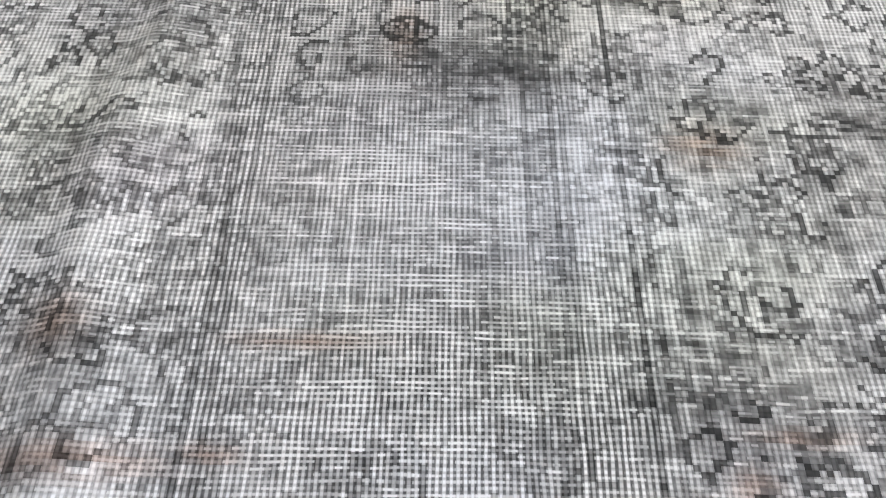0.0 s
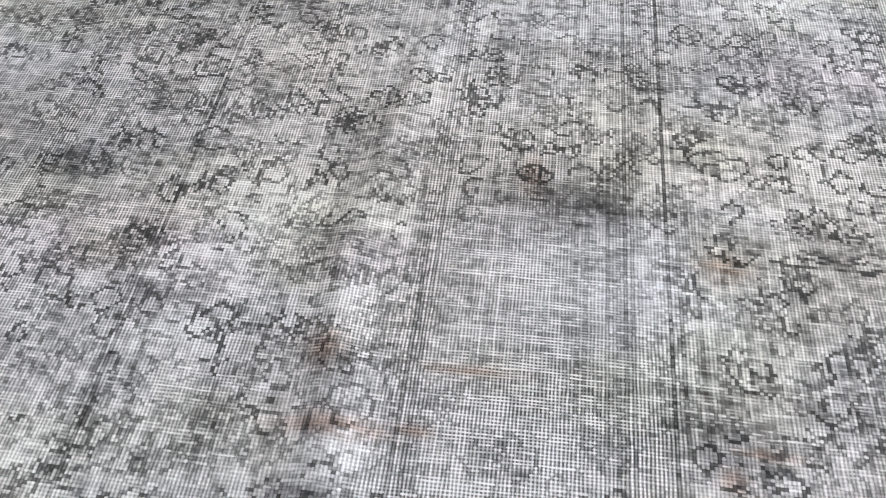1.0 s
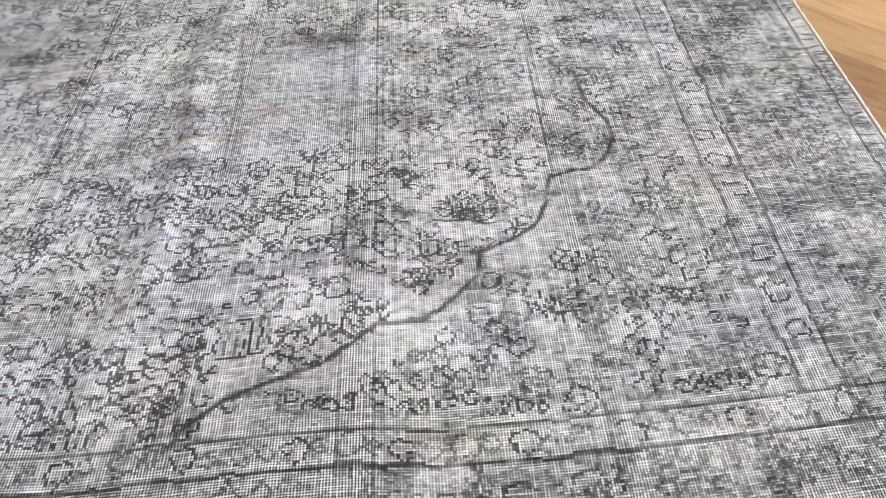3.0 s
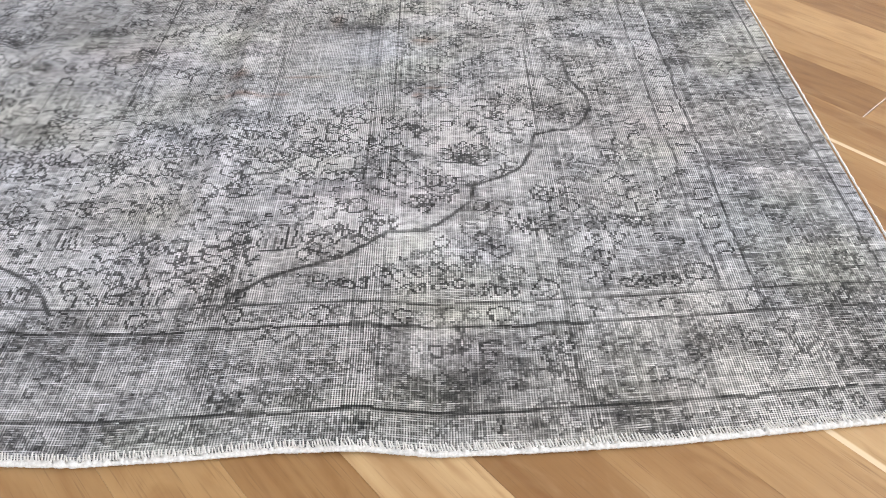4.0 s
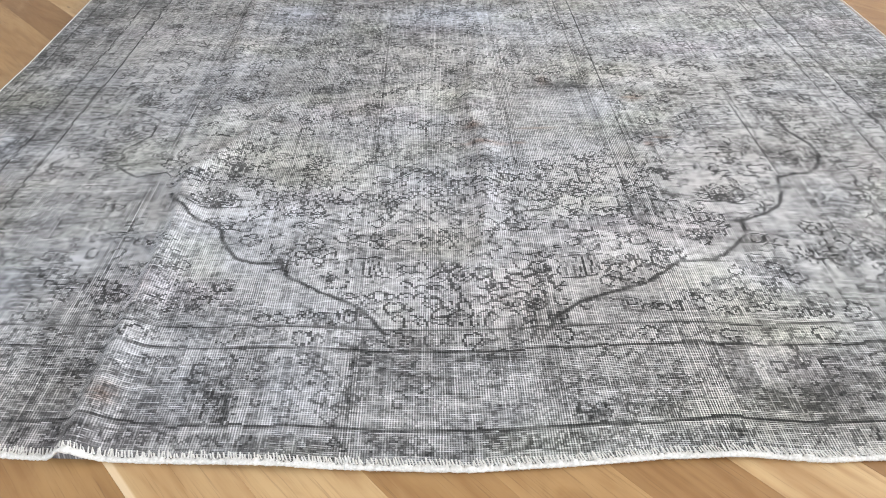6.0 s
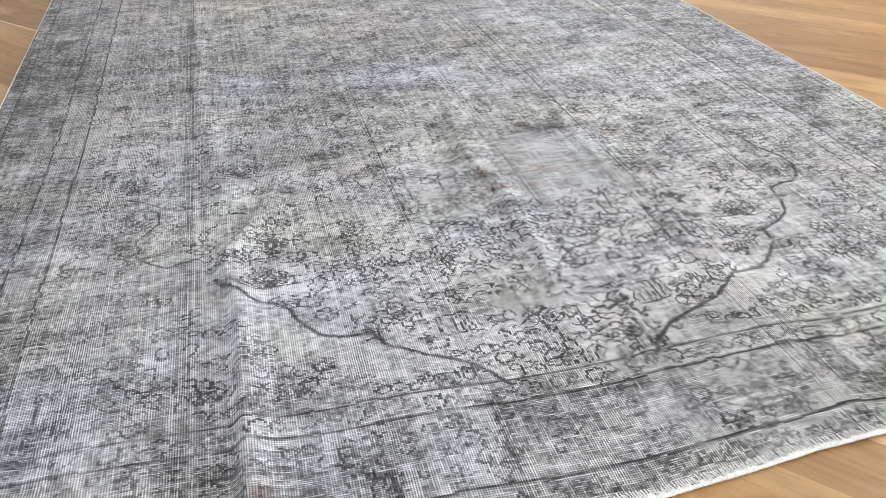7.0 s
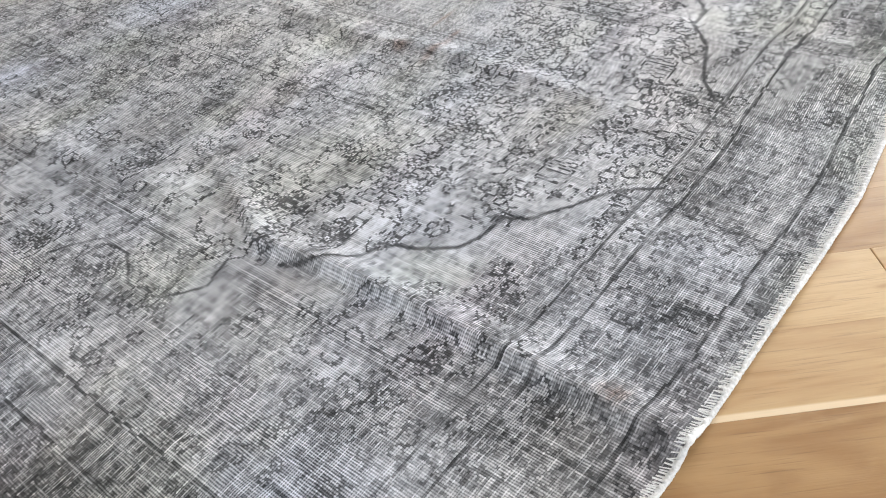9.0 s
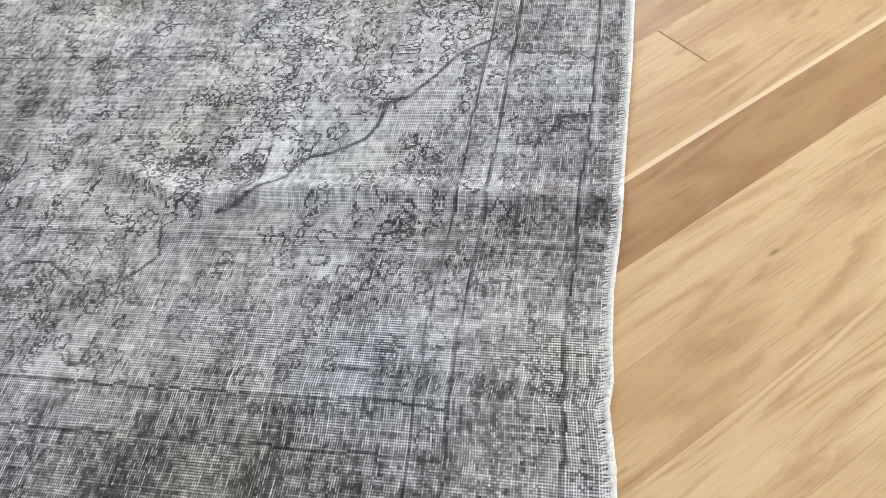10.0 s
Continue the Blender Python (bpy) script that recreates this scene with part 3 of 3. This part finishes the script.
def rug_mesh():
    draw_chart()
    rng = np.random.default_rng(3)
    # the weavers' miscounts pull the drawing about by a few knots
    di = 5.0 * (value_noise(22, 22, 81) - 0.5) + 2.8 * (value_noise(6, 5, 82) - 0.5)
    dj = 5.0 * (value_noise(22, 22, 83) - 0.5) + 2.8 * (value_noise(6, 5, 84) - 0.5)
    jj, ii = np.meshgrid(np.arange(NV), np.arange(NU), indexing="ij")
    pulled = dark[np.clip(np.rint(jj + dj), 0, NV - 1).astype(int), np.clip(np.rint(ii + di), 0, NU - 1).astype(int)]
    lasting = firm[np.clip(np.rint(jj + 0.35 * dj), 0, NV - 1).astype(int), np.clip(np.rint(ii + 0.35 * di), 0, NU - 1).astype(int)]
    # how much of the drawing has survived
    kept = np.clip((0.55 * fbm(26, 16, 1) + 0.3 * value_noise(5, 3, 2) + 0.15 * value_noise(2, 1, 3) - 0.18) * 4.5, 0.1, 1)
    drawing = np.clip(pulled * 1.5 - 0.25, 0, 1) * kept
    worn = np.exp(-((GX + 0.01) / 0.15) ** 4 - ((GY - 0.28) / 0.17) ** 4)
    thin = np.exp(-((GX + 1.3) / 0.28) ** 4 - ((GY + 0.35) / 0.42) ** 4)
    drawing *= (1 - 0.7 * worn) * (1 - 0.22 * thin)
    drawing = np.maximum(drawing, lasting * np.clip(0.62 + 0.7 * value_noise(9, 6, 51), 0, 1) * (1 - 0.15 * thin))
    dashes = np.clip((0.65 * value_noise(8, 1.7, 52) + 0.35 * value_noise(2, 1, 53) - 0.60) * 5, 0, 1) * np.clip(fbm(40, 30, 54) * 1.6 - 0.35, 0, 1)
    drawing = np.maximum(drawing, 0.65 * dashes)
    patch, fine = fbm(110, 70, 5), fbm(24, 14, 6)
    streak = value_noise(9, 1, 7) * 0.5 + value_noise(3, 1, 8) * 0.5
    rows, cols = value_noise(90, 1.4, 9), 0.5 * value_noise(1, 30, 10) + 0.5 * value_noise(2.1, 40, 11)
    picks = np.clip((0.6 * value_noise(12, 1.7, 13) + 0.4 * value_noise(30, 1.7, 14) - 0.52) * 5, 0, 1)
    jitter = rng.random((NV, NU))
    # single dark warps that run the whole length
    lines = np.zeros(NU)
    for x, w in ((0.093, 0.65), (0.103, 0.5), (0.147, 0.9), (0.158, 0.35), (-0.140, 0.55), (-0.151, 0.5), (-0.163, 0.35), (-0.494, 0.6), (-0.505, 0.4), (0.478, 0.7), (0.489, 0.45), (-1.01, 0.7), (-1.021, 0.6), (-1.035, 0.4), (-0.70, 0.4), (-0.36, 0.35), (0.30, 0.3), (0.64, 0.4), (-1.22, 0.5), (0.07, 0.35), (0.18, 0.3)):
        lines[int((x - KX[0]) / KNOT_U)] = w
    lines = lines[None, :] * np.clip(1.6 * value_noise(1, 45, 21) - 0.1 + 0.7 * (jitter - 0.5), 0, 1) * np.interp(GY, (-0.9, -0.2, 0.1), (0.7, 0.75, 1.0))
    # dark stains that the dye left, and two dark streaks along a fold
    dark_marks = np.zeros((NV, NU))
    for cx, cy, a, b, f in ((0.03, 0.455, 0.11, 0.035, 1.0), (-0.045, 0.475, 0.08, 0.05, 0.5), (-0.66, 0.46, 0.06, 0.03, 0.8), (-0.9, 0.5, 0.2, 0.12, 0.3),
                            (0.36, 0.425, 0.05, 0.04, 0.4), (0.31, -0.23, 0.02, 0.015, 0.7), (-0.143, -0.129, 0.008, 0.012, 0.9), (-1.1, -0.55, 0.02, 0.006, 0.8), (0.3, -0.72, 0.09, 0.05, 0.35), (-1.5, 0.9, 0.15, 0.5, 0.3),
                            # these two follow the crease of the fold near x = -0.24
                            (-0.225, 0.07, 0.02, 0.09, 0.35), (-0.245, -0.25, 0.02, 0.10, 0.25)):
        dark_marks = np.maximum(dark_marks, f * np.exp(-((GX - cx) / a) ** 2 - ((GY - cy) / b) ** 2))
    dark_marks = np.clip(1.5 * dark_marks * (0.15 + 1.3 * streak) * (0.2 + 1.4 * value_noise(7, 4, 72)), 0, 1)
    # broad patches: dye that took well (below zero) or washed out, plus painted light
    # (-0.5, 1.35) paints the far end's dimmer light, (-0.89, 0.25) a lit fold
    shade = np.zeros((NV, NU))
    for cx, cy, a, b, f in ((-0.25, 1.03, 0.22, 0.09, 1.0), (0.09, 0.27, 0.11, 0.10, 0.5), (0.32, 0.3, 0.13, 0.14, -0.6), (-0.85, 1.1, 0.07, 0.08, 0.8), (-1.47, 0.12, 0.07, 0.06, 0.6), (-0.90, -0.38, 0.10, 0.14, 0.7), (0.24, -0.42, 0.12, 0.07, 0.5),
                            (-0.38, 0.17, 0.10, 0.06, 0.4), (-0.89, 0.25, 0.05, 0.16, 0.8), (-0.2, -0.22, 0.14, 0.10, 0.5), (0.16, -0.28, 0.10, 0.05, 0.5), (-1.40, 0.335, 0.12, 0.05, -0.9), (-1.46, -0.15, 0.12, 0.2, -0.7),
                            # several of these darken or lighten areas to level the lamps' brightness
                            (-0.62, 0.95, 0.28, 0.12, -1.0), (-0.53, 0.14, 0.09, 0.06, -0.5), (0.28, -0.75, 0.12, 0.06, -0.5), (-1.45, 1.6, 0.25, 0.3, -0.6), (-1.0, -0.76, 0.28, 0.10, -0.3), (-0.36, 0.45, 0.13, 0.14, 0.9), (0.9, -0.6, 0.25, 0.3, -0.6), (0.55, -0.25, 0.2, 0.25, -0.35), (-0.7, -0.1, 0.25, 0.2, 0.6), (-0.5, 1.35, 0.8, 0.4, -0.65), (-1.38, -0.3, 0.25, 0.35, -0.45), (0.05, -0.33, 0.3, 0.12, 0.4), (0.08, 0.17, 0.3, 0.12, -0.35), (-0.3, -0.8, 0.9, 0.05, -0.2)):
        shade += f * np.exp(-((GX - cx) / a) ** 2 - ((GY - cy) / b) ** 2)
    # bands of bare warp that run the length of the rug
    bands = np.zeros(NU)
    for x, a, f in ((0.12, 0.03, 1.0), (-0.15, 0.022, 0.8), (-0.50, 0.02, 0.6), (0.485, 0.02, 0.8), (-1.02, 0.03, 0.9), (-1.22, 0.03, 0.7), (-0.70, 0.018, 0.5), (0.30, 0.015, 0.4), (0.78, 0.03, 0.5), (-0.36, 0.03, 0.5)):
        bands = np.maximum(bands, f * np.exp(-((KX - x) / a) ** 2))
    bands = bands[None, :] * np.clip(1.5 * value_noise(6, 60, 22) - 0.1, 0, 1) * np.interp(GY, (-0.5, 0.6, 1.2), (1.0, 0.9, 0.5))
    # bare strip where the weave shows most
    bare = np.exp(-((GX - 0.0) / 0.17) ** 2 - ((GY - 0.25) / 0.3) ** 2) + 0.7 * np.exp(-((GX - 0.05) / 0.1) ** 2 - ((GY + 0.72) / 0.16) ** 2)
    bare = np.clip(1.1 * bare + 0.35 * np.clip(1.3 - (GY - Y0) / 0.4, 0, 1) + 1.3 * (fbm(70, 50, 12) - 0.5), 0, 1)
    bare = np.clip(bare + 0.2 * thin, 0, 1)
    mottle = fbm(34, 20, 71)
    speck = np.clip((value_noise(2.6, 2.2, 63) - 0.5) * 3, -1, 1)
    tufts = 0.5 * value_noise(6, 1.6, 61) + 0.5 * value_noise(2.2, 1.3, 62)
    # ground dye: pale medallion, deeper borders
    dye = np.where(inside_medallion(GX, GY), 1.22, 1.04)
    border = (GY < Y0 + 0.243) | (GX > XC + HALF - 0.3) | (GX < XC - HALF + 0.29)
    dye = np.where(border, 0.76, dye)
    for cx, cy in [(0.24 + 1.006 * k, -0.669) for k in (-2, -1, 0, 1)] + [(XC + HALF - 0.17, -0.25 + 0.42 * k) for k in range(9)] + [(XC - HALF + 0.12, -0.25 + 0.42 * k) for k in range(9)]:
        away = np.hypot(GX - cx, GY - cy)
        dye = dye + 0.42 * np.exp(-(away / 0.055) ** 4) - 0.12 * np.exp(-((away - 0.09) / 0.03) ** 2)
    pile = (0.225 - 0.15 * bare) * dye * (0.33 + 0.78 * patch + 0.6 * fine) * (0.62 + 0.76 * tufts) * (0.75 + 0.5 * mottle) * (1 + 0.4 * shade) * (1 - 0.45 * bands) * (0.68 + 0.64 * cols) * (1 + 0.25 * speck)
    pile *= (1 - 0.82 * drawing) * (1 - 0.88 * lines) * (1 - 0.6 * dark_marks)
    bare_of_pile = (1 - 0.9 * lines) * (1 - 0.85 * dark_marks)
    warp = np.clip(0.47 * dye + 0.40 * bare + 0.22 * (mottle - 0.5) + (0.6 - 0.3 * bare) * (tufts - 0.5) + 0.22 * shade - 0.1 * thin + 0.3 * bands + (0.17 - 0.1 * bare) * speck + 0.8 * (cols - 0.5) + 0.35 * (value_noise(1, 4, 41) - 0.5) + 0.5 * (fine - 0.5) + 0.35 * (streak - 0.5), 0.05, 1) * bare_of_pile * (1 - 0.90 * drawing)
    weft = np.clip(0.16 + 0.35 * bare + 0.15 * shade - 0.25 * bands + 1.1 * (streak - 0.5) + 0.6 * (tufts - 0.5) + 0.35 * (rows - 0.5) + (0.08 + 0.4 * worn) * picks + 0.5 * (jitter - 0.5), 0, 0.95) * bare_of_pile * (1 - 0.95 * drawing)
    chart = np.stack([pile, warp, weft, np.ones_like(pile)], -1)
    # dye that settled unevenly: cool, warm, olive and rose
    tint = np.ones((NV, NU, 4))
    cool, olive, rose = fbm(95, 70, 31), fbm(60, 45, 32), fbm(80, 50, 33)
    rose = np.clip((rose - 0.62) * 2.5, 0, 1) + 0.35 * np.exp(-((GX - 0.3) / 0.3) ** 2 - ((GY - 0.05) / 0.12) ** 2) + 0.35 * np.exp(-((GX + 0.1) / 0.4) ** 2 - ((GY + 0.4) / 0.2) ** 2)
    olive = np.clip((olive - 0.58) * 2.5, 0, 1)
    for c, (k_cool, k_olive, k_rose) in enumerate(((-0.07, 0.0, 0.03), (-0.005, 0.015, -0.03), (0.13, -0.085, 0.0))):
        tint[..., c] = (0.992, 0.985, 1.012)[c] + k_cool * (cool - 0.42) + k_olive * olive + k_rose * rose
    blue = np.zeros((NV, NU))
    for cx, cy, a, b in ((-0.25, 1.03, 0.3, 0.14), (0.09, 0.3, 0.14, 0.14), (-1.47, 0.12, 0.08, 0.08), (-1.28, -0.46, 0.1, 0.14), (0.85, -0.35, 0.1, 0.25), (-0.85, 1.1, 0.1, 0.1)):
        blue = np.maximum(blue, np.exp(-((GX - cx) / a) ** 2 - ((GY - cy) / b) ** 2))
    for c, k in enumerate((-0.06, -0.015, 0.07)):
        tint[..., c] += k * blue
    # rust spots where red wool has stayed
    rust = np.zeros((NV, NU))
    for cx, cy, a, b in ((-0.135, 0.13, 0.02, 0.008), (0.2, 0.115, 0.014, 0.012), (0.235, 0.148, 0.03, 0.006), (-0.085, 0.207, 0.045, 0.006), (-0.25, 0.215, 0.02, 0.02), (-0.03, 0.50, 0.015, 0.03),
                         (-0.22, 0.125, 0.06, 0.012), (0.21, 0.38, 0.03, 0.02), (-0.90, -0.74, 0.02, 0.02)):
        rust = np.maximum(rust, np.exp(-((GX - cx) / a) ** 2 - ((GY - cy) / b) ** 2))
    rust *= np.clip(1.6 * streak, 0, 1)
    for c, k in enumerate((0.16, -0.12, -0.26)):
        tint[..., c] += k * rust
    chart[..., :3] *= (1 - 0.55 * rust)[..., None]
    # geometry: one face for each knot
    x, y = np.meshgrid(XC - HALF + np.arange(NU + 1) * KNOT_U, Y0 + np.arange(NV + 1) * KNOT_V)
    x, y, z = lie(x, y)
    z[0], z[-1], z[:, 0], z[:, -1] = 0.001, 0.001, 0.001, 0.001
    co = np.stack([x, y, z], -1).reshape(-1, 3)
    i, j = np.meshgrid(np.arange(NU), np.arange(NV))
    a = (j * (NU + 1) + i).reshape(-1)
    loops = np.stack([a, a + 1, a + NU + 2, a + NU + 1], -1).reshape(-1)
    me = bpy.data.meshes.new("woven_face")
    me.vertices.add(len(co)), me.loops.add(len(loops)), me.polygons.add(NU * NV)
    me.vertices.foreach_set("co", co.reshape(-1))
    me.loops.foreach_set("vertex_index", loops.astype(np.int32))
    me.polygons.foreach_set("loop_start", np.arange(0, len(loops), 4, dtype=np.int32))
    me.update(calc_edges=True)
    iu, jv = i.reshape(-1), j.reshape(-1)
    uv = np.stack([np.stack([iu, jv], -1), np.stack([iu + 1, jv], -1), np.stack([iu + 1, jv + 1], -1), np.stack([iu, jv + 1], -1)], 1)
    me.uv_layers.new(name="knots").data.foreach_set("uv", uv.reshape(-1).astype(np.float32))
    for name, values in (("chart", chart), ("tint", tint)):
        me.attributes.new(name, "FLOAT_COLOR", "FACE").data.foreach_set("color", values.reshape(-1).astype(np.float32))
    me.materials.append(WOVEN)
    me.shade_smooth()
    return me


def cord(name, points, radius, lumps, seed):
    """A lumpy cord through the points, as one swept tube."""
    rng = random.Random(seed)
    verts, faces, ring = [], [], 7
    for k, p in enumerate(points):
        t = (Vector(points[min(k + 1, len(points) - 1)]) - Vector(points[max(k - 1, 0)])).normalized()
        side = Vector((-t.y, t.x, 0)).normalized()
        r = radius * (1 + rng.uniform(-lumps, lumps))
        for m in range(ring):
            a = math.tau * m / ring
            verts.append(Vector(p) + side * (r * 1.25 * math.cos(a)) + Vector((0, 0, r * math.sin(a))))
        if k:
            for m in range(ring):
                a, b = (k - 1) * ring + m, (k - 1) * ring + (m + 1) % ring
                faces.append((a, b, b + ring, a + ring))
    return mesh_of(name, verts, faces, THREAD, True)


def stitches(seed):
    """The overcast threads of the near end: short slanting strands from the cord into the weave."""
    rng = random.Random(seed)
    verts, faces = [], []
    x = XC - HALF + 0.01
    while x < XC + HALF - 0.01:
        length, lean, w = rng.uniform(0.009, 0.016), rng.uniform(-0.006, -0.001), rng.uniform(0.0010, 0.0017)
        rows = []
        for f in (0.0, 0.5, 1.0):
            px, py = x + lean * f, Y0 + 0.0015 + length * f
            wx, wy, wz = (float(c) for c in lie(np.array(px), np.array(py)))
            ww = w * (1.15 - 0.3 * f)
            rows.append([(wx - ww, wy, wz + 0.0001), (wx, wy, wz + 0.0016 - 0.0006 * f), (wx + ww, wy, wz + 0.0001)])
        at = len(verts)
        verts.extend(p for row in rows for p in row)
        for r in (0, 3):
            for c in (0, 1):
                faces.append((at + r + c, at + r + c + 1, at + r + c + 4, at + r + c + 3))
        x += rng.uniform(0.0038, 0.0058)
    return mesh_of("stitching", verts, faces, THREAD, True)


rug = tagged(new("rug"), "worn grey overdyed oriental wool rug lying on an oak floor", "rug")
face = new("woven_face", rug_mesh())
face.parent = rug
tagged(face, "faded grey knotted weave with dark floral outlines")


def edge_points(side):
    rng = random.Random(side)
    pts = []
    if side == 0:
        n = 1000
        for k in range(n + 1):
            x = XC - HALF + 2 * HALF * k / n
            wx, wy, wz = (float(c) for c in lie(np.array(x), np.array(Y0 - 0.001)))
            pts.append((wx, wy + rng.uniform(-0.0012, 0.0012), max(0.0036, wz - 0.0025)))
    else:
        n = 400
        for k in range(n + 1):
            y = Y0 + (Y1 - Y0) * k / n
            wx, wy, wz = (float(c) for c in lie(np.array(XC + side * (HALF + 0.0005)), np.array(y)))
            pts.append((wx + rng.uniform(-0.0006, 0.0006), wy, 0.004))
    return pts


for name, side, r, lumps in (("end_cord", 0, 0.0043, 0.35), ("side_binding", 1, 0.0019, 0.2), ("side_binding", -1, 0.0019, 0.2)):
    ob = new(name, cord(name, edge_points(side), r, lumps, side))
    ob.parent = rug
    tagged(ob, "white cotton edge cord")
ob = new("stitching", stitches(8))
ob.parent = rug
tagged(ob, "white overcast cotton threads", kind="stuff")

# ---- the floor's boards ----
lay_boards()
